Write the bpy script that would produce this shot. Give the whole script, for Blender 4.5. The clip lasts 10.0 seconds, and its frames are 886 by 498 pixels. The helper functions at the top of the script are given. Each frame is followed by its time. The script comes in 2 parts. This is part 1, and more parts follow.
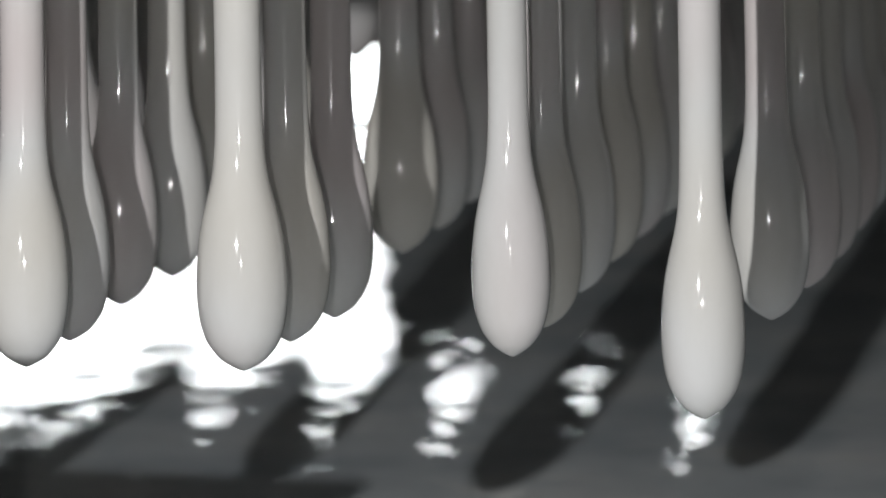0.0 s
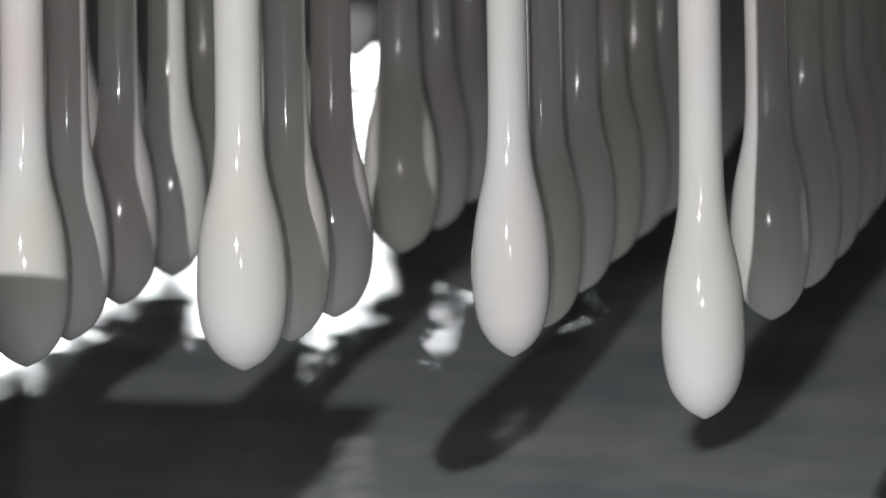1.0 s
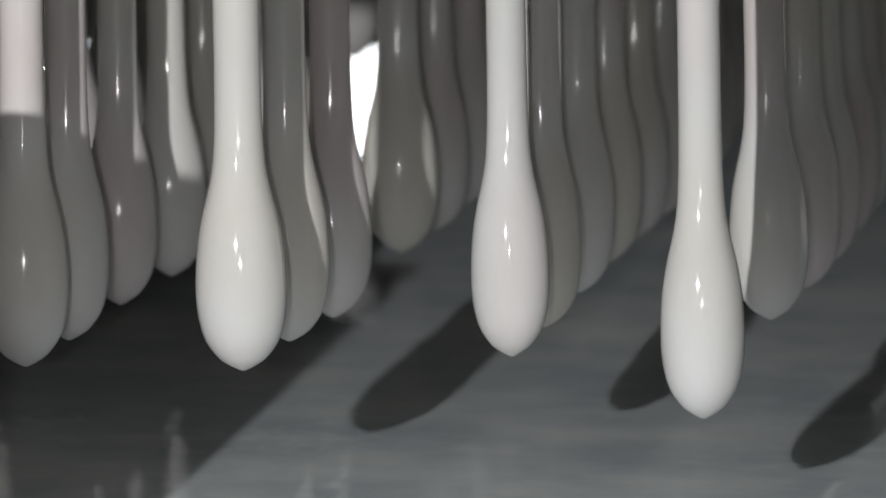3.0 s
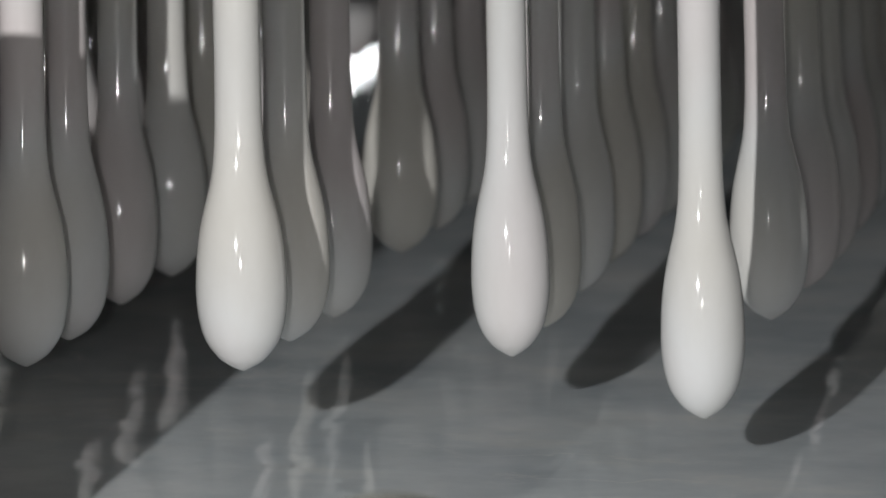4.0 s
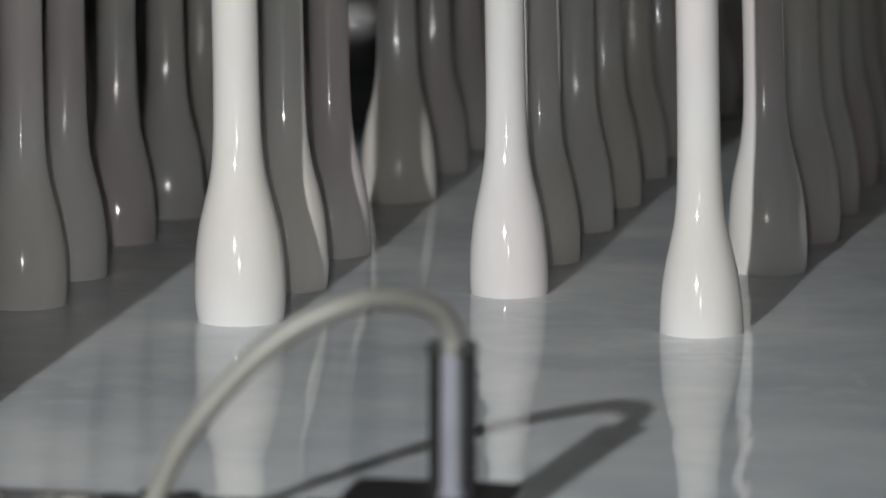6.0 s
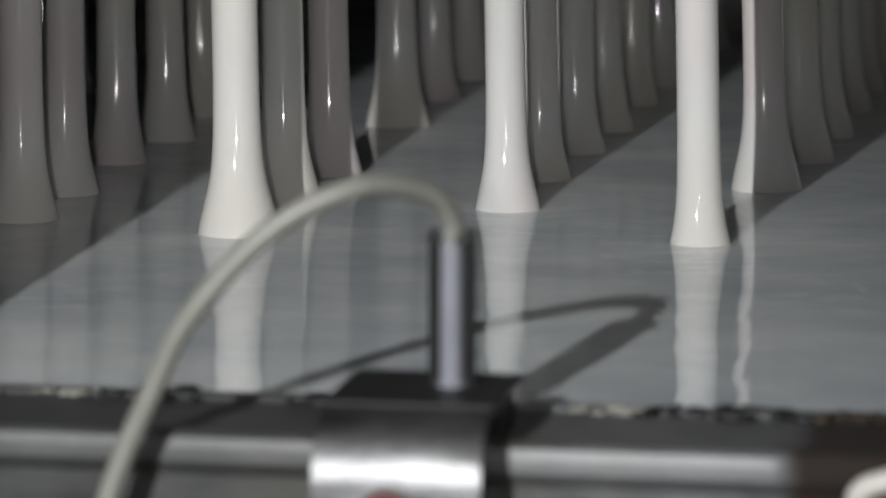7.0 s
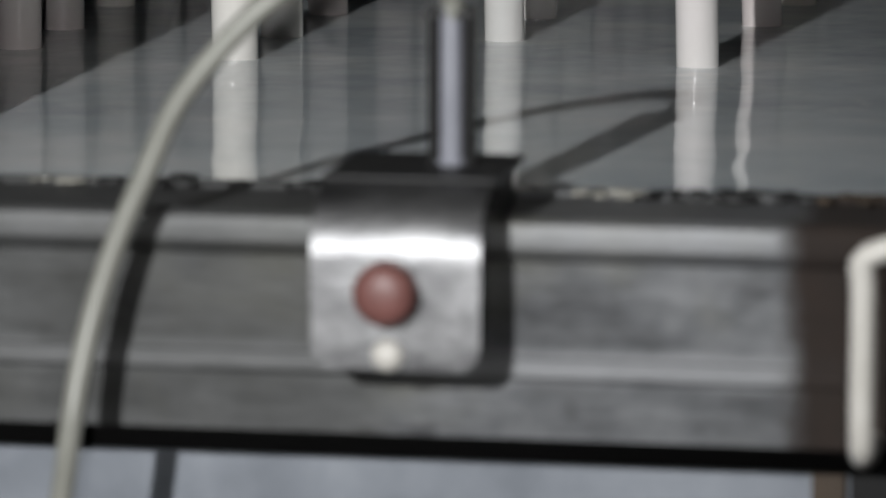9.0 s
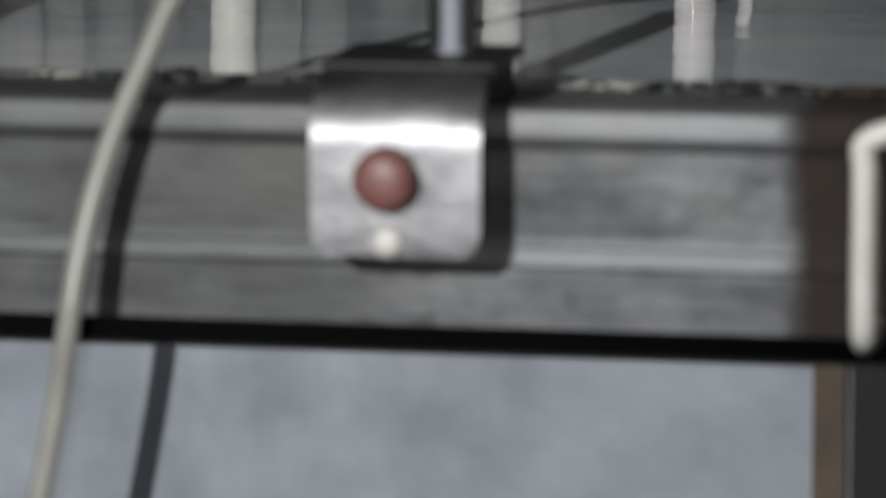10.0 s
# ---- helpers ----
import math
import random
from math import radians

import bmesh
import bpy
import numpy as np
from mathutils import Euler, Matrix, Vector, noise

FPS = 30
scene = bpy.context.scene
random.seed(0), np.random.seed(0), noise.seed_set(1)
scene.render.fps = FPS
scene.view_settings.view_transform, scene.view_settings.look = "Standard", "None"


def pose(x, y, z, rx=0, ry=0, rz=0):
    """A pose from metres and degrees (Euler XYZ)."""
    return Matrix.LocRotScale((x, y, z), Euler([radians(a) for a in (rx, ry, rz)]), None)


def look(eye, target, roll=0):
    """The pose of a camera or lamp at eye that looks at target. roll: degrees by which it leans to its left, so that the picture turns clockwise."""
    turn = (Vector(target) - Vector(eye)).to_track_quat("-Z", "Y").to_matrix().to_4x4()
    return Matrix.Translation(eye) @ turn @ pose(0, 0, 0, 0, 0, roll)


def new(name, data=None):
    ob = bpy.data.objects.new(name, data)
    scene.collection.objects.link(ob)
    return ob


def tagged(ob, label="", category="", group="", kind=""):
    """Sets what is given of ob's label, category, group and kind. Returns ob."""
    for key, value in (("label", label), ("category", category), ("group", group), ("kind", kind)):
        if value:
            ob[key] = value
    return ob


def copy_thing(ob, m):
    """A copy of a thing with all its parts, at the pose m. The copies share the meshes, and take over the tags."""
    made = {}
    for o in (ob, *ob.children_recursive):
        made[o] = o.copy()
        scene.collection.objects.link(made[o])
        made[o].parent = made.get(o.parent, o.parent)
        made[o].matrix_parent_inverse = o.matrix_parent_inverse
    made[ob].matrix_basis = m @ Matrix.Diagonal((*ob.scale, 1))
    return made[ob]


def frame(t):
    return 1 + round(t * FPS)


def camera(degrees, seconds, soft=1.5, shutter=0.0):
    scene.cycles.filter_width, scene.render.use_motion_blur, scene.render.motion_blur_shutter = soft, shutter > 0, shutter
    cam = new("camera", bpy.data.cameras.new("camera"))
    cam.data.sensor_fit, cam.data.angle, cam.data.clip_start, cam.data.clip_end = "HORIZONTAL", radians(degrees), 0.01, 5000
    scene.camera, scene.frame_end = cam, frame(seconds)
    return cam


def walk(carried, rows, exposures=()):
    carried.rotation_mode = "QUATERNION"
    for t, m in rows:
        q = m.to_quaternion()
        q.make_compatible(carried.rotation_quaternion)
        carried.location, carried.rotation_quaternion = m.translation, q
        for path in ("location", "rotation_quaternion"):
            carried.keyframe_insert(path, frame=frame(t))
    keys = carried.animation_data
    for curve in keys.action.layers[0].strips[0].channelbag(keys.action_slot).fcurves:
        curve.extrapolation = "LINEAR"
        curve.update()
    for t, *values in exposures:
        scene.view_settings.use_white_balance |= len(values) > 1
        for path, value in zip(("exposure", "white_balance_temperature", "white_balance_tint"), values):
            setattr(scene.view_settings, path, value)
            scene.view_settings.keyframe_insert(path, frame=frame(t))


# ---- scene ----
# Long lens, 2.6 m from the front row of formers, looking 8.9 degrees down.
CAM_Z = 1.6
cam = camera(10.83, 10.0, soft=1.5)
cam.data.dof.use_dof = True
cam.data.dof.focus_distance = 2.68
cam.data.dof.aperture_fstop = 8.5


def aim(yaw):
    return pose(0, 0, CAM_Z, 90 - 8.873, 0, yaw)


walk(cam, [(0.0, aim(0)), (1.6, aim(0)), (2.2, aim(-0.014)), (3.2, aim(-0.009)), (5.0, aim(-0.007)),
           (6.3, aim(-0.027)), (8.0, aim(-0.027)), (10.0, aim(-0.027))])

# Height of the liquid above the floor while the tank is lifted.
LIFT = [(0.0, 0.898), (1.0, 0.940), (2.5, 1.0025), (4.0, 1.0630), (4.4, 1.0785), (4.8, 1.0965), (5.2, 1.1152), (6.5, 1.1778),
        (7.5, 1.2275), (8.5, 1.2760), (9.5, 1.3250), (10.0, 1.3490)]
TANK_X, TANK_Y, TANK_TURN = 0.0, 2.085, -10.4

# ---- light ----
world = bpy.data.worlds.new("world")
scene.world = world
world.use_nodes = True
world.node_tree.nodes["Background"].inputs["Color"].default_value = (0.9, 0.95, 1.0, 1)
world.node_tree.nodes["Background"].inputs["Strength"].default_value = 0.003


def spot(name, at, target, watts, radius, colour, cone=60, blend=0.4):
    data = bpy.data.lights.new(name, "SPOT")
    data.energy, data.shadow_soft_size, data.color = watts, radius, colour
    data.spot_size, data.spot_blend = radians(cone), blend
    ob = new(name, data)
    ob.matrix_world = look(at, target)
    return ob


def fill_strip(x, y, z, watts):
    """A long unseen fill light added over the camera, cut off from the rows by the former board."""
    data = bpy.data.lights.new("fill_strip", "AREA")
    data.shape, data.size, data.size_y = "RECTANGLE", 3.0, 0.6
    data.energy, data.color = watts, (1.0, 0.98, 0.96)
    ob = new("fill_strip", data)
    ob.matrix_world = pose(x, y, z)
    return ob


MID = Vector((-0.1125, 2.6, 1.12))
spot("work_light", (-0.62, 0.0, 1.91), MID, 206, 0.018, (0.985, 0.993, 1.0))
spot("camera_light", (-0.08, -0.05, 1.60), (-0.43, 2.6, 1.08), 31, 0.014, (0.995, 0.985, 0.99), 38, 1.0)
for _x in (-1.6, 1.6):
    fill_strip(_x, 0.5, 3.28, 5)


# ---- materials ----
def material(name):
    m = bpy.data.materials.new(name)
    m.use_nodes = True
    return m, m.node_tree.nodes, m.node_tree.links, m.node_tree.nodes["Principled BSDF"]


def noise_node(n, l, scale, detail=4, rough=0.55, stretch=(1, 1, 1), where="Object"):
    tc, mp, nz = n.new("ShaderNodeTexCoord"), n.new("ShaderNodeMapping"), n.new("ShaderNodeTexNoise")
    mp.inputs["Scale"].default_value = stretch
    nz.inputs["Scale"].default_value, nz.inputs["Detail"].default_value = scale, detail
    nz.inputs["Roughness"].default_value = rough
    l.new(tc.outputs[where], mp.inputs["Vector"])
    l.new(mp.outputs["Vector"], nz.inputs["Vector"])
    return nz


def ramp(n, l, source, stops):
    r = n.new("ShaderNodeValToRGB")
    while len(r.color_ramp.elements) < len(stops):
        r.color_ramp.elements.new(0.5)
    for e, (at, c) in zip(r.color_ramp.elements, stops):
        e.position, e.color = at, (*c, 1)
    l.new(source, r.inputs["Fac"])
    return r


def mix(n, l, fac, a, b):
    m = n.new("ShaderNodeMix")
    m.data_type = "RGBA"
    for value, slot in ((fac, 0), (a, 6), (b, 7)):
        if isinstance(value, (int, float)):
            m.inputs[slot].default_value = value
        elif isinstance(value, tuple):
            m.inputs[slot].default_value = (*value, 1)
        else:
            l.new(value, m.inputs[slot])
    return m.outputs[2]


def bump(n, l, bsdf, height, strength, distance):
    b = n.new("ShaderNodeBump")
    b.inputs["Strength"].default_value, b.inputs["Distance"].default_value = strength, distance
    l.new(height, b.inputs["Height"])
    l.new(b.outputs["Normal"], bsdf.inputs["Normal"])


def surface(name, stops, scale, roughness, metal=0.0, fine=0.0, stretch=(1, 1, 1), rough_span=0.15, distance=0.002):
    m, n, l, p = material(name)
    nz = noise_node(n, l, scale, 6, 0.6, stretch)
    l.new(ramp(n, l, nz.outputs["Fac"], stops).outputs["Color"], p.inputs["Base Color"])
    p.inputs["Metallic"].default_value = metal
    mr = n.new("ShaderNodeMapRange")
    mr.inputs["To Min"].default_value, mr.inputs["To Max"].default_value = roughness - rough_span, roughness + rough_span
    l.new(nz.outputs["Fac"], mr.inputs["Value"])
    l.new(mr.outputs["Result"], p.inputs["Roughness"])
    if fine:
        bump(n, l, p, noise_node(n, l, scale * 9, 3, 0.6, stretch).outputs["Fac"], fine, distance)
    return m


def glazed():
    """Off-white glazed porcelain; each former has its own slight tint."""
    m, n, l, p = material("glazed_porcelain")
    place, patch = n.new("ShaderNodeNewGeometry"), n.new("ShaderNodeTexNoise")
    patch.inputs["Scale"].default_value, patch.inputs["Detail"].default_value = 6.0, 0.0
    l.new(place.outputs["Position"], patch.inputs["Vector"])
    tint = ramp(n, l, patch.outputs["Fac"], [(0.34, (0.795, 0.73, 0.725)), (0.50, (0.81, 0.805, 0.795)), (0.66, (0.795, 0.765, 0.71))])
    cloud = noise_node(n, l, 22, 5, 0.6, (1, 1, 0.35))
    worn = ramp(n, l, cloud.outputs["Fac"], [(0.3, (0.91, 0.90, 0.88)), (0.7, (1, 1, 1))])
    mul = n.new("ShaderNodeMix")
    mul.data_type, mul.blend_type = "RGBA", "MULTIPLY"
    mul.inputs[0].default_value = 1
    l.new(tint.outputs["Color"], mul.inputs[6])
    l.new(worn.outputs["Color"], mul.inputs[7])
    l.new(mul.outputs[2], p.inputs["Base Color"])
    p.inputs["Roughness"].default_value = 0.068
    p.inputs["IOR"].default_value = 1.5
    return m


def latex():
    """Dull grey dipping liquid with a skin, streaks of foam and long slow ripples."""
    m, n, l, p = material("grey_latex_liquid")
    cloud = noise_node(n, l, 5.0, 7, 0.62, (0.8, 1.1, 1))
    base = ramp(n, l, cloud.outputs["Fac"], [(0.34, (0.60, 0.655, 0.69)), (0.5, (0.75, 0.80, 0.82)), (0.64, (0.90, 0.93, 0.93))])
    foam = noise_node(n, l, 11, 8, 0.7, (0.7, 1.0, 1))
    mask = ramp(n, l, foam.outputs["Fac"], [(0.56, (0, 0, 0)), (0.76, (0.6, 0.6, 0.6))])
    skin = mix(n, l, mask.outputs["Color"], base.outputs["Color"], (0.90, 0.91, 0.85))
    wisp = ramp(n, l, noise_node(n, l, 6.5, 6, 0.6, (0.6, 1.2, 1)).outputs["Fac"], [(0.488, (0, 0, 0)), (0.5, (0.6,) * 3), (0.514, (0, 0, 0))])
    dull = ramp(n, l, noise_node(n, l, 3.2, 3, 0.5).outputs["Fac"], [(0.45, (0, 0, 0)), (0.6, (1, 1, 1))])
    thin = n.new("ShaderNodeMix")
    thin.data_type, thin.blend_type = "RGBA", "MULTIPLY"
    thin.inputs[0].default_value = 1
    l.new(wisp.outputs["Color"], thin.inputs[6])
    l.new(dull.outputs["Color"], thin.inputs[7])
    l.new(mix(n, l, thin.outputs[2], skin, (0.96, 0.97, 0.94)), p.inputs["Base Color"])
    p.inputs["Roughness"].default_value = 0.032
    # milky: light spreads a little under the skin
    p.inputs["Subsurface Weight"].default_value = 1.0
    p.inputs["Subsurface Radius"].default_value = (1.0, 1.0, 1.0)
    p.inputs["Subsurface Scale"].default_value = 0.006
    p.inputs["IOR"].default_value = 1.42
    slow = noise_node(n, l, 20, 2, 0.4, (1.0, 0.7, 1))
    quick = noise_node(n, l, 80, 3, 0.55, (1.0, 0.6, 1))
    add = n.new("ShaderNodeMath")
    add.operation = "MULTIPLY_ADD"
    add.inputs[1].default_value = 0.09
    l.new(quick.outputs["Fac"], add.inputs[0])
    l.new(slow.outputs["Fac"], add.inputs[2])
    bump(n, l, p, add.outputs["Value"], 1.0, 0.00085)
    return m


def beam_metal():
    """Dull galvanised steel with grime, streaks, one brown rusty stretch and shade painted at the left."""
    m, n, l, p = material("grimy_galvanised_steel")
    grime = noise_node(n, l, 13, 7, 0.7, (1, 1, 1.2))
    base = ramp(n, l, grime.outputs["Fac"], [(0.32, (0.022, 0.023, 0.024)), (0.5, (0.078, 0.081, 0.086)), (0.68, (0.16, 0.163, 0.168))])
    tc, sep = n.new("ShaderNodeTexCoord"), n.new("ShaderNodeSeparateXYZ")
    l.new(tc.outputs["Object"], sep.inputs["Vector"])
    ragged = noise_node(n, l, 30, 5, 0.7)
    add = n.new("ShaderNodeMath")
    add.operation = "MULTIPLY_ADD"
    add.inputs[1].default_value = 0.03
    l.new(ragged.outputs["Fac"], add.inputs[0])
    l.new(sep.outputs["X"], add.inputs[2])
    band = ramp(n, l, add.outputs["Value"], [(0.178, (0, 0, 0)), (0.190, (0.97,) * 3), (0.23, (0.97,) * 3), (0.245, (0.3,) * 3)])
    rust = mix(n, l, ragged.outputs["Fac"], (0.003, 0.002, 0.0015), (0.024, 0.012, 0.006))
    blots = noise_node(n, l, 26, 4, 0.65, (0.8, 1.0, 1.5))
    blot = ramp(n, l, blots.outputs["Fac"], [(0.57, (0, 0, 0)), (0.68, (0.8,) * 3)])
    tan = ramp(n, l, noise_node(n, l, 6, 4, 0.6).outputs["Fac"], [(0.5, (0, 0, 0)), (0.66, (0.7,) * 3)])
    dirty = mix(n, l, tan.outputs["Color"], mix(n, l, blot.outputs["Color"], base.outputs["Color"], (0.022, 0.022, 0.024)), (0.10, 0.096, 0.066))
    lift = n.new("ShaderNodeMath")
    lift.operation = "MULTIPLY_ADD"
    lift.inputs[1].default_value, lift.inputs[2].default_value = 0.012, 0.1
    l.new(blots.outputs["Fac"], lift.inputs[0])
    high = n.new("ShaderNodeMath")
    high.operation = "ADD"
    l.new(lift.outputs["Value"], high.inputs[0])
    l.new(sep.outputs["Z"], high.inputs[1])
    # bare pale metal on the rubbed ridge; the top lip's highlight is painted in
    worn = ramp(n, l, high.outputs["Value"], [(0.038, (0, 0, 0)), (0.042, (0.8,) * 3), (0.049, (0.8,) * 3), (0.054, (0, 0, 0)), (0.092, (0, 0, 0)), (0.099, (0.45,) * 3), (0.1085, (0.45,) * 3), (0.111, (0.0,) * 3)])
    dirty = mix(n, l, worn.outputs["Color"], dirty, (0.27, 0.274, 0.282))
    streak = ramp(n, l, noise_node(n, l, 60, 6, 0.7, (0.12, 1, 1)).outputs["Fac"], [(0.42, (0, 0, 0)), (0.66, (0.55,) * 3)])
    dirty = mix(n, l, streak.outputs["Color"], dirty, (0.18, 0.184, 0.19))
    # shade painted left of the strap, against the lamps' brighter left side
    left_shade = ramp(n, l, add.outputs["Value"], [(0.0, (0.55,) * 3), (0.02, (0.0,) * 3)])
    dirty = mix(n, l, left_shade.outputs["Color"], dirty, (0.034, 0.034, 0.029))
    l.new(mix(n, l, band.outputs["Color"], dirty, rust), p.inputs["Base Color"])
    # rust is dull and no longer metallic
    for slot, bare, rusty in (("Metallic", 0.35, 0.0), ("Roughness", 0.5, 0.9)):
        span = n.new("ShaderNodeMapRange")
        span.inputs["To Min"].default_value, span.inputs["To Max"].default_value = bare, rusty
        l.new(band.outputs["Color"], span.inputs["Value"])
        l.new(span.outputs["Result"], p.inputs[slot])
    bump(n, l, p, noise_node(n, l, 120, 4, 0.6, (0.3, 1, 1)).outputs["Fac"], 0.25, 0.0015)
    return m


def plain(name, colour, roughness, metal=0.0):
    m, n, l, p = material(name)
    nz = noise_node(n, l, 40, 5, 0.6)
    lo, hi = tuple(c * 0.8 for c in colour), tuple(min(1, c * 1.15) for c in colour)
    l.new(ramp(n, l, nz.outputs["Fac"], [(0.3, lo), (0.7, hi)]).outputs["Color"], p.inputs["Base Color"])
    p.inputs["Roughness"].default_value, p.inputs["Metallic"].default_value = roughness, metal
    bump(n, l, p, noise_node(n, l, 300, 2).outputs["Fac"], 0.1, 0.001)
    return m


PORCELAIN = glazed()
LATEX = latex()
BEAM = beam_metal()
PANEL = surface("pale_painted_sheet", [(0.32, (0.165, 0.181, 0.206)), (0.5, (0.215, 0.233, 0.262)), (0.68, (0.265, 0.285, 0.315))], 16, 0.5, 0.1, 0.08)
BRIGHT = surface("brushed_stainless", [(0.34, (0.11, 0.11, 0.113)), (0.66, (0.27, 0.27, 0.273))], 26, 0.42, 0.92, 0.15, (1, 1, 2), 0.08)
TUBE = surface("pale_blue_grey_plastic", [(0.3, (0.19, 0.195, 0.225)), (0.7, (0.26, 0.265, 0.30))], 25, 0.36, 0.0, 0.0, (1, 1, 1), 0.05)
COPPER = surface("red_brown_plastic", [(0.3, (0.13, 0.055, 0.048)), (0.7, (0.20, 0.085, 0.075))], 60, 0.45, 0.0, 0.1)
HOSE = surface("grey_green_vinyl", [(0.3, (0.20, 0.20, 0.175)), (0.7, (0.26, 0.26, 0.23))], 30, 0.4, 0.0, 0.05)
CREAM = surface("cream_paint", [(0.3, (0.50, 0.48, 0.44)), (0.7, (0.60, 0.58, 0.54))], 40, 0.4, 0.0, 0.1)
PALE = surface("dried_latex", [(0.3, (0.24, 0.23, 0.20)), (0.7, (0.36, 0.35, 0.31))], 60, 0.7, 0.0, 0.2)
DARK = plain("dark_steel", (0.022, 0.022, 0.022), 0.5, 0.3)
# flat black for the support rods and for shade put in as colour
BLACK = plain("flat_black", (0.007, 0.007, 0.007), 0.85)
CONCRETE = surface("worn_concrete", [(0.3, (0.06, 0.06, 0.057)), (0.7, (0.10, 0.098, 0.093))], 5, 0.75, 0, 0.3)
PLASTER = surface("dingy_plaster", [(0.3, (0.045, 0.045, 0.045)), (0.7, (0.075, 0.075, 0.072))], 3, 0.85, 0, 0.2)


def daylight():
    m, n, l, p = material("overcast_daylight")
    e = n.new("ShaderNodeEmission")
    e.inputs["Color"].default_value = (0.93, 0.98, 1.0, 1)
    e.inputs["Strength"].default_value = 6.0
    l.new(e.outputs["Emission"], n["Material Output"].inputs["Surface"])
    return m


DAYLIGHT = daylight()


# ---- mesh helpers ----
def link(name, bm, mat, parent=None, smooth=False):
    mesh = bpy.data.meshes.new(name)
    bmesh.ops.recalc_face_normals(bm, faces=bm.faces)
    bm.to_mesh(mesh)
    bm.free()
    mesh.materials.append(mat)
    if smooth:
        for f in mesh.polygons:
            f.use_smooth = True
    ob = new(name, mesh)
    ob.parent = parent
    return ob


def part(name, bm, mat, parent, label="", smooth=False):
    return tagged(link(name, bm, mat, parent, smooth), label)


def box(x0, x1, y0, y1, z0, z1, bevel=0.0, segments=2):
    bm = bmesh.new()
    m = Matrix.Translation(((x0 + x1) / 2, (y0 + y1) / 2, (z0 + z1) / 2)) @ Matrix.Diagonal((x1 - x0, y1 - y0, z1 - z0, 1))
    bmesh.ops.create_cube(bm, size=1, matrix=m)
    if bevel:
        bmesh.ops.bevel(bm, geom=bm.edges[:], offset=bevel, segments=segments, affect="EDGES", profile=0.5)
    return bm


def lathe(profile, sides=40):
    """Turned body round z from (radius, height) pairs."""
    bm = bmesh.new()
    rings = []
    for r, z in profile:
        if r <= 0:
            rings.append([bm.verts.new((0, 0, z))])
        else:
            rings.append([bm.verts.new((r * math.cos(2 * math.pi * i / sides), r * math.sin(2 * math.pi * i / sides), z)) for i in range(sides)])
    for a, b in zip(rings, rings[1:]):
        for i in range(sides):
            j = (i + 1) % sides
            if len(a) == 1 and len(b) == 1:
                continue
            if len(a) == 1:
                bm.faces.new((a[0], b[i], b[j]))
            elif len(b) == 1:
                bm.faces.new((a[i], a[j], b[0]))
            else:
                bm.faces.new((a[i], a[j], b[j], b[i]))
    return bm


def smooth_line(points, steps):
    """Catmull-Rom line through the points."""
    p = [Vector(q) for q in points]
    p = [2 * p[0] - p[1]] + p + [2 * p[-1] - p[-2]]
    out = []
    for i in range(1, len(p) - 2):
        for k in range(steps):
            t = k / steps
            a, b, c, d = p[i - 1:i + 3]
            out.append(0.5 * (2 * b + (c - a) * t + (2 * a - 5 * b + 4 * c - d) * t * t + (3 * b - a - 3 * c + d) * t ** 3))
    return out + [p[-2]]


def tube(points, radius, sides=20):
    bm = bmesh.new()
    rings = []
    side = Vector((0, 1, 0))
    for i, q in enumerate(points):
        way = (points[min(i + 1, len(points) - 1)] - points[max(i - 1, 0)]).normalized()
        a = way.cross(side).normalized()
        b = way.cross(a).normalized()
        rings.append([bm.verts.new(q + radius * (math.cos(2 * math.pi * k / sides) * a + math.sin(2 * math.pi * k / sides) * b)) for k in range(sides)])
    for r, s in zip(rings, rings[1:]):
        for k in range(sides):
            j = (k + 1) % sides
            bm.faces.new((r[k], r[j], s[j], s[k]))
    bm.faces.new(rings[0][::-1])
    bm.faces.new(rings[-1])
    return bm


def extrude_x(outline, x0, x1, cuts=1):
    """A closed outline of (y, z) pairs drawn out along x."""
    bm = bmesh.new()
    rings = [[bm.verts.new((x0 + (x1 - x0) * i / cuts, y, z)) for y, z in outline] for i in range(cuts + 1)]
    for a, b in zip(rings, rings[1:]):
        for i in range(len(outline)):
            j = (i + 1) % len(outline)
            bm.faces.new((a[i], a[j], b[j], b[i]))
    bm.faces.new(rings[0][::-1])
    bm.faces.new(rings[-1])
    return bm


# ---- the hall ----
HALL = (-4.5, 4.5, -6.0, 9.0, 3.4)


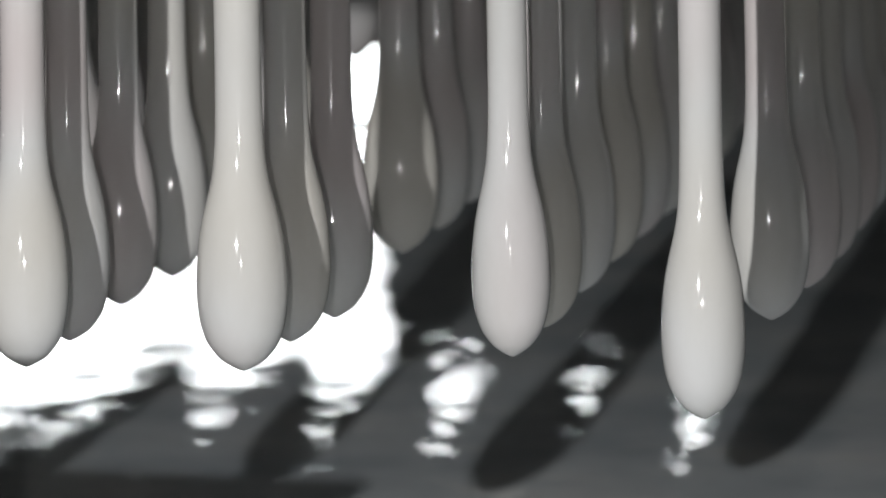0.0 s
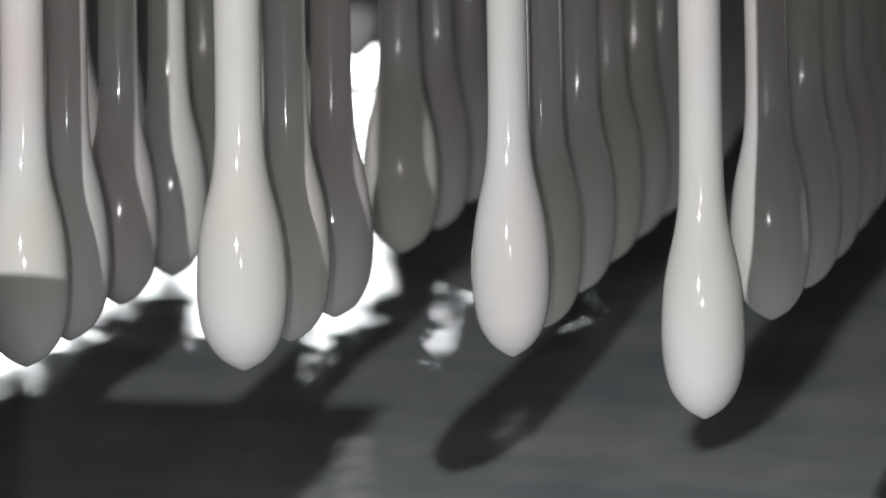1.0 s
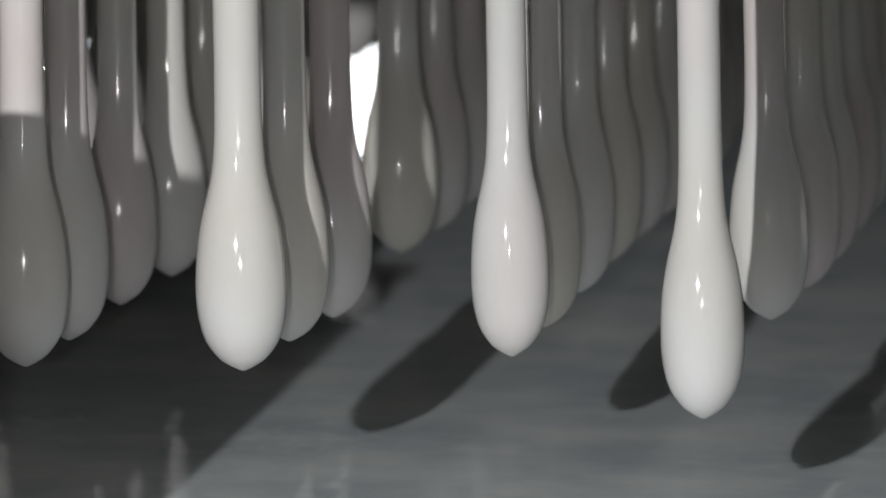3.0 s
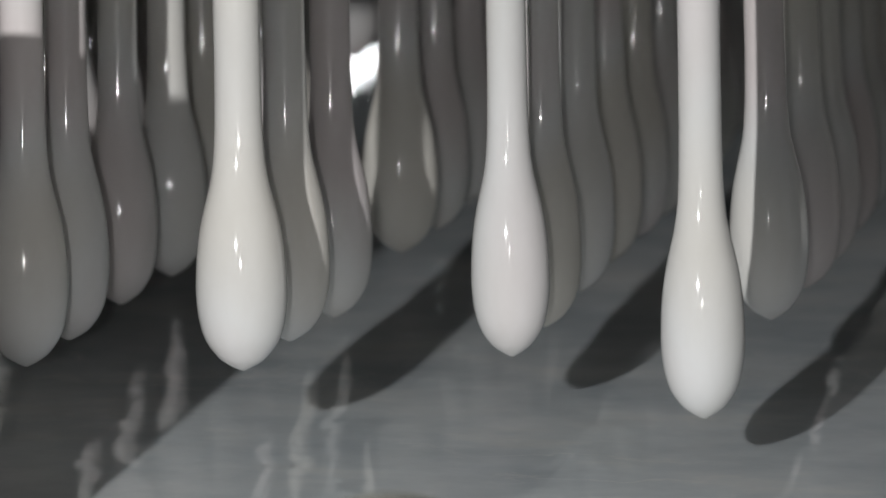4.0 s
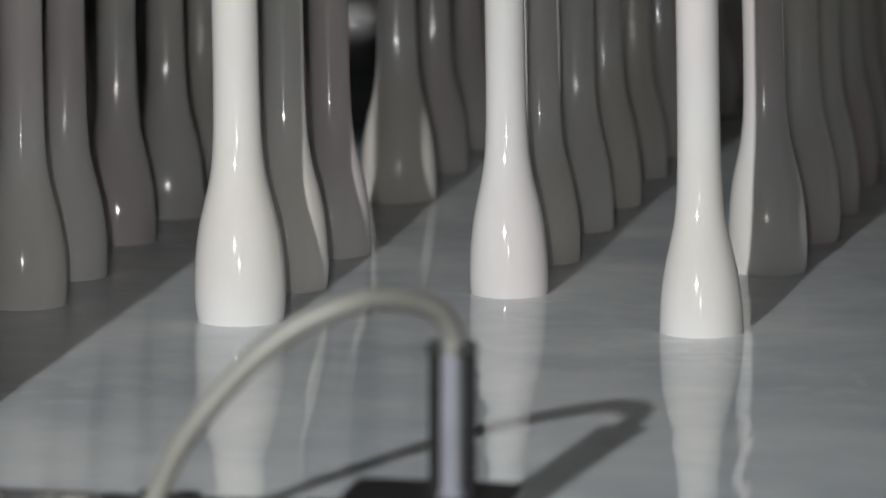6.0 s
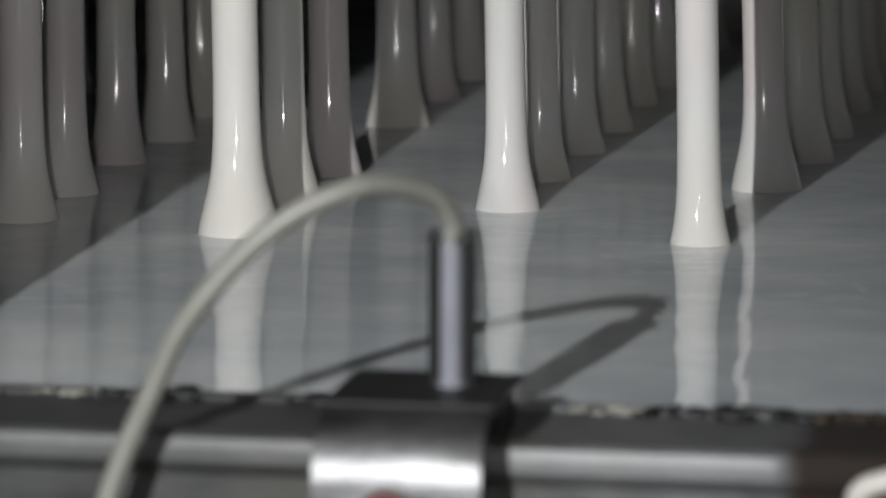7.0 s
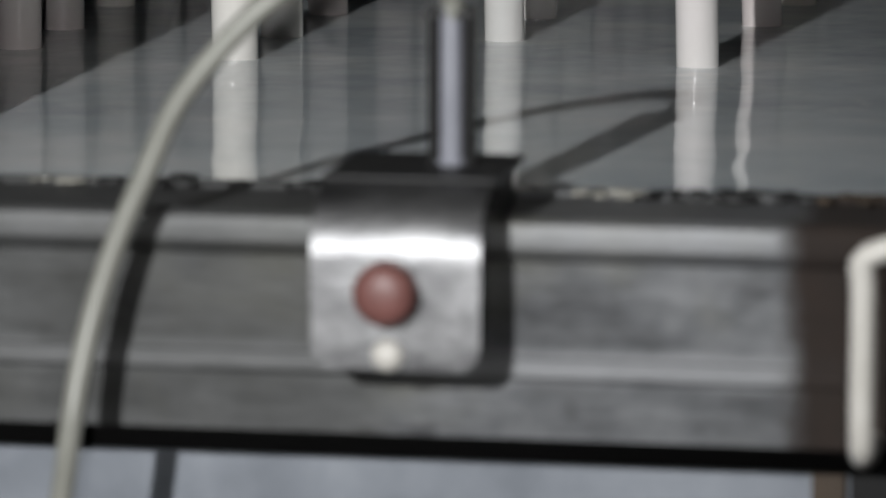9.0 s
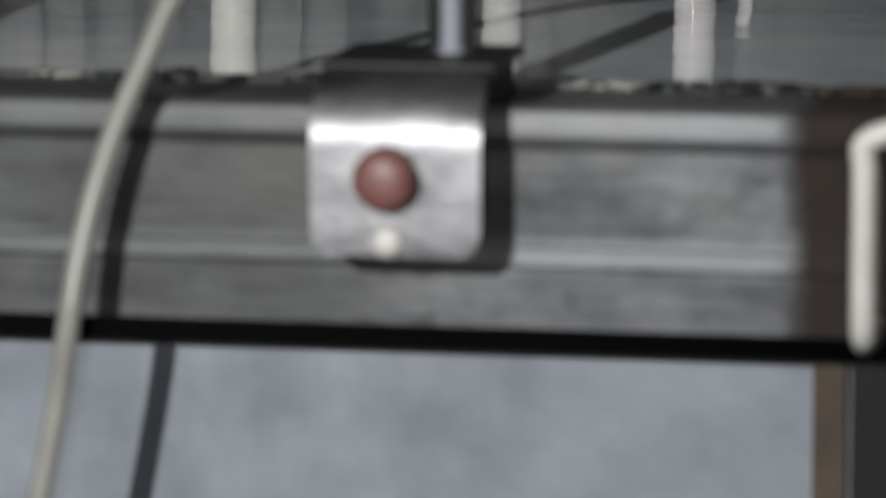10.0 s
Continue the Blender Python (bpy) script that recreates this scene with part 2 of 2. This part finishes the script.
def hall():
    x0, x1, y0, y1, h = HALL
    tagged(link("floor", box(x0, x1, y0, y1, -0.1, 0.0), CONCRETE), "worn dark grey concrete factory floor", "floor", kind="structure")
    tagged(link("ceiling", box(x0, x1, y0, y1, h, h + 0.1), PLASTER), "dingy grey factory ceiling", "ceiling", kind="structure")
    for name, b in (("wall_west", (x0 - 0.2, x0, y0, y1)), ("wall_east", (x1, x1 + 0.2, y0, y1)), ("wall_south", (x0, x1, y0 - 0.2, y0))):
        tagged(link(name, box(*b, 0, h), PLASTER), "dingy grey plastered factory wall", "wall", kind="structure")
    # far wall with bright openings, shaped so their reflections fit the camera's view
    wall = tagged(new("wall_north"), "dingy grey far wall with a bright opening", "wall", kind="structure")
    openings = [(-1.10, -0.67, 1.45, 1.94), (-0.67, -0.59, 1.45, 2.10), (-0.59, -0.495, 1.45, 1.84), (-0.495, -0.20, 1.45, 1.94), (-0.20, -0.10, 0.2, 1.93), (-0.092, -0.058, 1.98, 2.05),
                (-0.033, 0.10, 1.86, 2.02), (0.25, 0.385, 1.88, 2.01), (0.455, 0.595, 1.92, 2.09)]
    edge = x0
    for a, b, lo, hi in openings:
        if a - edge > 0.001:
            part("wall_section", box(edge, a, y1, y1 + 0.2, 0, h), PLASTER, wall)
        part("wall_section", box(a, b, y1, y1 + 0.2, 0, lo), PLASTER, wall)
        part("wall_section", box(a, b, y1, y1 + 0.2, hi, h), PLASTER, wall)
        edge = b
    part("wall_section", box(edge, x1, y1, y1 + 0.2, 0, h), PLASTER, wall)
    win = tagged(new("window_1"), "tall window full of white daylight", "window", kind="structure")
    for a, b, lo, hi in [(-1.10, -0.10, 1.45, 1.82)] + openings[5:]:
        for x in (a + 0.008, b - 0.008):
            part("window_frame", box(x - 0.008, x + 0.008, y1 + 0.05, y1 + 0.1, lo, hi, 0.002), DARK, win)
    tagged(link("backdrop", box(-1.7, 1.3, y1 + 0.5, y1 + 0.55, -0.3, 2.6), DAYLIGHT), "white overcast daylight outside the window", "backdrop", kind="structure")


hall()


# ---- the tank ----
def strap(x0, x1, lo, hi, back, front, bend, thick, corner=0.010):
    """A flat bar bent over the rim, with the lower corners of its front leaf rounded off."""
    bows = [i * math.pi / 24 for i in range(13)]
    line = [(back, hi, 0.0, 1.0)] + [(front + bend - bend * math.sin(a), hi - bend + bend * math.cos(a), math.sin(a), math.cos(a)) for a in bows]
    line += [(front, lo + corner * (1 - math.sin(i * math.pi / 16)), 1.0, 0.0) for i in range(9)]
    bm = bmesh.new()
    rows = []
    for y, z, ny, nz in line:
        d = min(corner, z - lo)
        cut = corner - math.sqrt(max(0.0, corner ** 2 - (corner - d) ** 2))
        ends = (x0 + cut, x1 - cut)
        rows.append([bm.verts.new((x, y, z)) for x in ends] + [bm.verts.new((x, y + thick * ny, z - thick * nz)) for x in reversed(ends)])
    for r, q in zip(rows, rows[1:]):
        for i in range(4):
            j = (i + 1) % 4
            bm.faces.new((r[i], r[j], q[j], q[i]))
    bm.faces.new(rows[0])
    bm.faces.new(rows[-1][::-1])
    return bm


def tank():
    top = tagged(new("dipping_tank"), "grimy galvanised steel dipping tank with a projecting front rim beam", "tank")
    u0, u1, depth = -1.25, 1.05, 3.3
    # front beam, a folded box section with a rounded top edge and a ridge along its face
    face = [(-0.100, -0.092), (-0.100, -0.067), (-0.1015, -0.0645), (-0.1015, -0.0575), (-0.100, -0.056), (-0.1, -0.0150),
            (-0.103, -0.0115), (-0.1045, -0.008), (-0.1043, -0.0025), (-0.1028, 0.0018), (-0.0995, 0.0042), (-0.095, 0.0046), (-0.089, 0.0030), (-0.084, 0.001), (-0.012, 0.001), (-0.010, 0.0035), (-0.002, 0.0035),
            (0.0, 0.001), (0.0, -0.02), (-0.012, -0.092)]
    part("rim_beam", extrude_x(face, u0, u1), BEAM, top, "grimy folded steel rim with rust stains")
    part("front_wall", box(u0, u1, -0.013, -0.003, -0.62, -0.088), PANEL, top, "pale grey painted front sheet")
    # the beam's shadow, painted as a black strip across the front sheet
    part("beam_shade", box(u0, u1, -0.021, -0.013, -0.1185, -0.086, 0.001), BLACK, top, "black strip painting the rim beam's shadow on the front sheet")
    part("back_wall", box(u0, u1, depth, depth + 0.02, -0.62, 0.005), BEAM, top)
    part("side_wall", box(u0 - 0.02, u0, 0.0, depth, -0.62, 0.02), BEAM, top)
    part("side_wall", box(u1, u1 + 0.02, 0.0, depth, -0.62, 0.02), BEAM, top)
    part("bottom", box(u0, u1, -0.003, depth, -0.62, -0.60), BEAM, top)
    # upright strip on the front sheet, browned by rust
    part("corner_strip", box(0.171, 0.186, -0.019, -0.013, -0.62, -0.095, 0.001), RUSTY, top, "brown rusty edge strip")
    # no opening is cut here: the gap's darkness is put in as black
    part("dark_gap", box(0.188, 0.50, -0.018, -0.013, -0.62, -0.095, 0.001), BLACK, top, "flat black sheet standing in for a dark gap")
    # clamp strap hung over the rim, its front leaf standing clear of the beam
    t = 0.0025
    lo, hi, back, front, bend = -0.0550, 0.0210, -0.043, -0.148, 0.030
    clamp = part("clamp_strap", strap(-0.0290, 0.0440, lo, hi, back, front, bend, t), BRIGHT, top, "bent stainless steel strap with a bright worn bend", True)
    clamp.modifiers.new("edges", "BEVEL").width = 0.0010
    clamp.data.set_sharp_from_angle(angle=0.6)
    # thin dark sheet added to give the top leaf its shade as colour
    part("top_shade", box(-0.0300, 0.0450, front + 0.028, back + 0.002, hi + 0.0003, hi + 0.0025, 0.0006), DARK, clamp, "thin dark sheet painting the shade on the strap's top")
    part("clamp_foot", box(-0.026, 0.041, -0.090, -0.043, 0.0012, hi - t - 0.0002, 0.001), DARK, top, "dark spacer block")
    knob = lathe([(0, 0.0), (0.0135, 0.0), (0.0135, 0.009), (0.0125, 0.012), (0.009, 0.0145), (0.004, 0.0155), (0, 0.0155)], 32)
    bmesh.ops.transform(knob, matrix=Matrix.Translation((0.0045, front - 0.0002, -0.0212)) @ Matrix.Rotation(radians(90), 4, "X"), verts=knob.verts)
    part("knob", knob, COPPER, clamp, "round red-brown knob", True)
    rivet = lathe([(0, 0), (0.0072, 0.0), (0.0066, 0.0025), (0.004, 0.0046), (0, 0.0052)], 24)
    bmesh.ops.transform(rivet, matrix=Matrix.Translation((0.0045, front - 0.0002, -0.0485)) @ Matrix.Rotation(radians(90), 4, "X"), verts=rivet.verts)
    part("rivet", rivet, CREAM, clamp, "small pale rivet", True)
    # upright tube and its hose
    stem = lathe([(0, hi), (0.0064, hi), (0.0064, hi + 0.004), (0.0052, hi + 0.005), (0.0050, 0.090), (0.0046, 0.0925), (0, 0.0925)], 28)
    bmesh.ops.transform(stem, matrix=Matrix.Translation((0.0185, -0.075, 0)), verts=stem.verts)
    stem = part("stem_tube", stem, TUBE, top, "short pale blue-grey feed tube", True)
    stem.data.set_sharp_from_angle(angle=0.7)
    for du in (-0.0078, 0.0078):
        rod = lathe([(0, hi), (0.0040, hi), (0.0040, hi + 0.003), (0.0029, hi + 0.0035), (0.0029, 0.0905), (0.0022, 0.092), (0, 0.092)], 20)
        bmesh.ops.transform(rod, matrix=Matrix.Translation((0.0185 + du, -0.073, 0)), verts=rod.verts)
        part("support_rod", rod, BLACK, top, "thin black support rod", True)
    part("tube_clip", box(0.0072, 0.0298, -0.0795, -0.0725, 0.0875, 0.0905, 0.0008), DARK, top, "small dark clip round the feed tube")
    line = [(0.0187, -0.075, 0.087), (0.0187, -0.076, 0.096), (0.014, -0.083, 0.1067), (0.004, -0.095, 0.1131), (-0.0076, -0.107, 0.1157), (-0.0184, -0.116, 0.1147),
            (-0.0384, -0.122, 0.1061), (-0.0571, -0.126, 0.0924), (-0.0752, -0.129, 0.0733), (-0.0909, -0.131, 0.0520), (-0.1030, -0.133, 0.0250), (-0.1150, -0.136, -0.0030),
            (-0.1244, -0.140, -0.0327), (-0.1298, -0.146, -0.0596), (-0.133, -0.151, -0.0846), (-0.138, -0.149, -0.115), (-0.147, -0.149, -0.16), (-0.158, -0.148, -0.21), (-0.170, -0.14, -0.28), (-0.180, -0.11, -0.36), (-0.185, -0.06, -0.42), (-0.185, -0.013, -0.44)]
    part("hose", tube(smooth_line(line, 6), 0.0050), HOSE, top, "thin grey-green plastic hose arching over the rim", True)
    # dried crust and dirt along the inner edge of the rim
    crumbs = random.Random(11)
    for mat, label, spots in ((DARK, "black dried dirt on the rim", ((-0.125, 0.02), (-0.045, 0.028), (0.10, 0.02), (0.145, 0.03), (-0.26, 0.03), (0.235, 0.03))),
                              (PALE, "pale dried latex crust on the rim", ((0.062, 0.016), (0.085, 0.012), (-0.19, 0.035))),
                              (RUSTY, "flaking rust on the rim", ((0.185, 0.012), (0.205, 0.015), (0.235, 0.015)))):
        lumps = bmesh.new()
        for u, spread in spots:
            for _ in range(9):
                s = crumbs.uniform(0.0014, 0.0036) * (1.6 if mat is DARK else 1.0)
                m = Matrix.Translation((u + crumbs.gauss(0, spread * 0.6), crumbs.uniform(-0.022, -0.003), 0.0034)) @ Matrix.Rotation(crumbs.uniform(0, 6), 4, "Z") @ Matrix.Diagonal((s * crumbs.uniform(1.2, 2.6), s, s * 0.5, 1))
                bmesh.ops.create_icosphere(lumps, subdivisions=1, radius=1, matrix=m)
        tagged(part("dried_crust", lumps, mat, top, label, True), kind="stuff")
    # bent rod handle with a rounded corner
    rod = [(0.36, -0.098, 0.0035), (0.36, -0.13, 0.0035), (0.352, -0.1475, 0.0035), (0.33, -0.15, 0.0035), (0.23, -0.15, 0.0035), (0.213, -0.15, 0.0025), (0.204, -0.15, -0.003), (0.2045, -0.15, -0.014),
           (0.2045, -0.15, -0.05), (0.2045, -0.148, -0.078), (0.2045, -0.140, -0.0855), (0.2045, -0.125, -0.088), (0.2045, -0.098, -0.088)]
    part("handle", tube(smooth_line(rod, 5), 0.0052), CREAM, top, "cream painted bent rod handle", True)
    # unseen upright plate, added beside the formers to cast shade across the bath
    part("shade_caster", box(-1.2, -0.2705, 0.155, 0.170, -0.60, 0.325, 0.002), DARK, top, "unseen dark plate added to cast shade across the bath")
    return top


RUSTY = surface("brown_rust", [(0.3, (0.03, 0.021, 0.014)), (0.7, (0.09, 0.062, 0.040))], 25, 0.75, 0.0, 0.3)
TANK = tank()


def bath():
    bm = bmesh.new()
    bmesh.ops.create_grid(bm, x_segments=60, y_segments=80, size=1, matrix=Matrix.Translation((-0.1, 1.652, 0)) @ Matrix.Diagonal((1.148, 1.648, 1, 1)))
    for v in bm.verts:
        v.co.z = 0.0006 * noise.noise(v.co * 5.0)
    return tagged(link("latex_bath", bm, LATEX, None, True), "glossy grey liquid latex filling the dipping tank", "liquid", kind="stuff")


BATH = bath()


# ---- the formers ----
def former_profile():
    """Bulb with a small pointed tip, drawn in to a long neck; radius and height in metres."""
    pts = [(0.0, 0.0), (0.0020, 0.0006), (0.0062, 0.0028), (0.0113, 0.0063), (0.0154, 0.0108), (0.0190, 0.0168), (0.0215, 0.0245), (0.0230, 0.0330), (0.0237, 0.0410),
           (0.0238, 0.0490), (0.0235, 0.0580), (0.0229, 0.0670), (0.0219, 0.0760), (0.0204, 0.0850), (0.0184, 0.0940), (0.0162, 0.1030),
           (0.0146, 0.1110), (0.0135, 0.1200), (0.0128, 0.1310), (0.0124, 0.1430), (0.0121, 0.1620), (0.0120, 0.1900), (0.0120, 0.2300), (0.0122, 0.3600)]
    fine = smooth_line([(r, 0, z) for r, z in pts[2:]], 5)
    # even steps of 2 mm, then drawn smooth so that the glaze runs without facets
    heights = [0.0028 + 0.002 * i for i in range(178)]
    radii = list(np.interp(heights, [p.z for p in fine], [p.x for p in fine]))
    for _ in range(5):
        radii = radii[:3] + [0.25 * a + 0.5 * b + 0.25 * c for a, b, c in zip(radii[2:], radii[3:], radii[4:])] + radii[-1:]
    keep = [i for i in range(178) if i < 100 or i % 11 == 1]
    return pts[:2] + [(radii[i], heights[i]) for i in keep] + [(0, 0.3602)]


def first_former():
    """The pattern that all the others copy: a bulb and its neck."""
    top = tagged(new("dipping_former"), "off-white glazed porcelain balloon former hanging bulb down", "former", "formers on the rack")
    line = former_profile()
    cut = next(i for i, (r, z) in enumerate(line) if z > 0.145)
    part("bulb", lathe(line[:cut + 1], 64), PORCELAIN, top, "", True)
    part("neck", lathe(line[cut:], 64), PORCELAIN, top, "", True)
    return top


FORMER = first_former()
USED = []
RACK_Z = 1.462
# All formers lean, bulbs forward, set so their highlights fit the camera's view.
LEAN = 4.6


def former(x, y, tip, lean_x=0.0, lean_y=0.0, girth=1.0, spin=0.0):
    """x, y: where the neck stands 1.23 m above the floor; it leans from there to its tip."""
    m = pose(x - (1.228 - tip) * math.tan(radians(lean_y)), y, tip, lean_x, lean_y) @ pose(0, 0, 0, 0, 0, spin)
    ob = copy_thing(FORMER, m) if USED else FORMER
    USED.append(ob)
    ob.matrix_basis = m @ Matrix.Diagonal((girth, girth, 1, 1))
    return ob


# Front rows: x, y, height of the tip, girth, lean in degrees.
ROWS = {
    "a": [(-0.2410, 2.6526, 1.117, 1.06, 0.4), (-0.2240, 2.7543, 1.1146, 1.03, 0.4), (-0.2028, 2.894, 1.1127, 1.0, 0.4), (-0.1781, 3.003, 1.113, 1.0, 1.0), (-0.162, 3.130, 1.113, 1.0, 0.8)],
    "b": [(-0.1143, 2.600, 1.1243, 1.09, 1.0), (-0.0917, 2.712, 1.1214, 1.035, 1.0), (-0.0683, 2.840, 1.1137, 1.03, 0.8), None, (-0.0290, 3.0761, 1.1171, 1.07, 0.8), (-0.005, 3.215, 1.112, 0.97, 0.8)],
    "c": [(0.0386, 2.6929, 1.1157, 0.97, 1.1), (0.0604, 2.8158, 1.112, 0.98, 1.2), (0.0857, 2.9417, 1.1127, 0.98, 0.8), (0.1077, 3.0513, 1.1146, 0.98, 1.2), (0.1318, 3.1858, 1.1102, 1.0, 0.7), (0.1549, 3.30, 1.1089, 1.0, 1.0)],
    "d": [(0.1437, 2.5602, 1.1043, 0.99, 1.05), None, (0.1949, 2.7745, 1.1235, 1.0, 1.7), (0.2255, 2.8995, 1.1225, 0.98, 1.6), (0.2480, 3.0149, 1.1195, 0.98, 1.5), (0.2725, 3.1495, 1.1165, 1.0, 1.2)],
}
STEP = Vector((0.0226, 0.1195))
rng = random.Random(4)


def fill_row(start, count, skip=(), bare=(9, 9)):
    for i in range(count):
        q = Vector(start) + STEP * i
        if i in skip or q.y > 5.2 or bare[0] < q.y < bare[1]:
            continue
        former(q.x + rng.uniform(-0.002, 0.002), q.y + rng.uniform(-0.004, 0.004), 1.114 + rng.uniform(-0.004, 0.004), rng.uniform(-0.5, 0.5) - LEAN, rng.uniform(-1.0, -0.2), rng.uniform(0.96, 1.03), rng.uniform(0, 360))


for key, places in ROWS.items():
    for q in places:
        if q:
            former(q[0], q[1], q[2], rng.uniform(-0.2, 0.2) - LEAN, -q[4], q[3], rng.uniform(0, 360))
LAST = {"a": (3.25, 18, (3, 4, 5, 6, 7, 8)), "b": (3.335, 18, ()), "c": (3.42, 18, ()), "d": (3.27, 18, ())}
for key, (y, count, skip) in LAST.items():
    end = [q for q in ROWS[key] if q][-1]
    fill_row((end[0] + STEP.x / STEP.y * (y - end[1]), y), count, skip)
for k in range(1, 5):
    fill_row((-0.2409 - 0.135 * k, 2.6526 + 0.02 * (k % 2)), 22, (), (3.55, 4.14))
fill_row((0.198 + 0.137, 2.70), 22)


def former_board():
    """The solid board that carries all the rows, with a steel channel along its front edge."""
    board = tagged(new("former_board"), "dark steel board from which the formers hang", "board")
    part("plate", box(-0.95, 0.62, 0.42, 3.25, 0.0, 0.012, 0.002), DARK, board)
    part("front_channel", box(-0.95, 0.62, 0.40, 0.42, -0.004, 0.05, 0.002), DARK, board)
    board.matrix_basis = pose(TANK_X, TANK_Y, RACK_Z, 0, 0, TANK_TURN)


former_board()


# ---- the tank is lifted, and the bath with it ----
def motions():
    rows = [(t, pose(TANK_X, TANK_Y, z, 0, 0, TANK_TURN)) for t, z in LIFT]
    walk(TANK, rows)
    walk(BATH, rows)


motions()
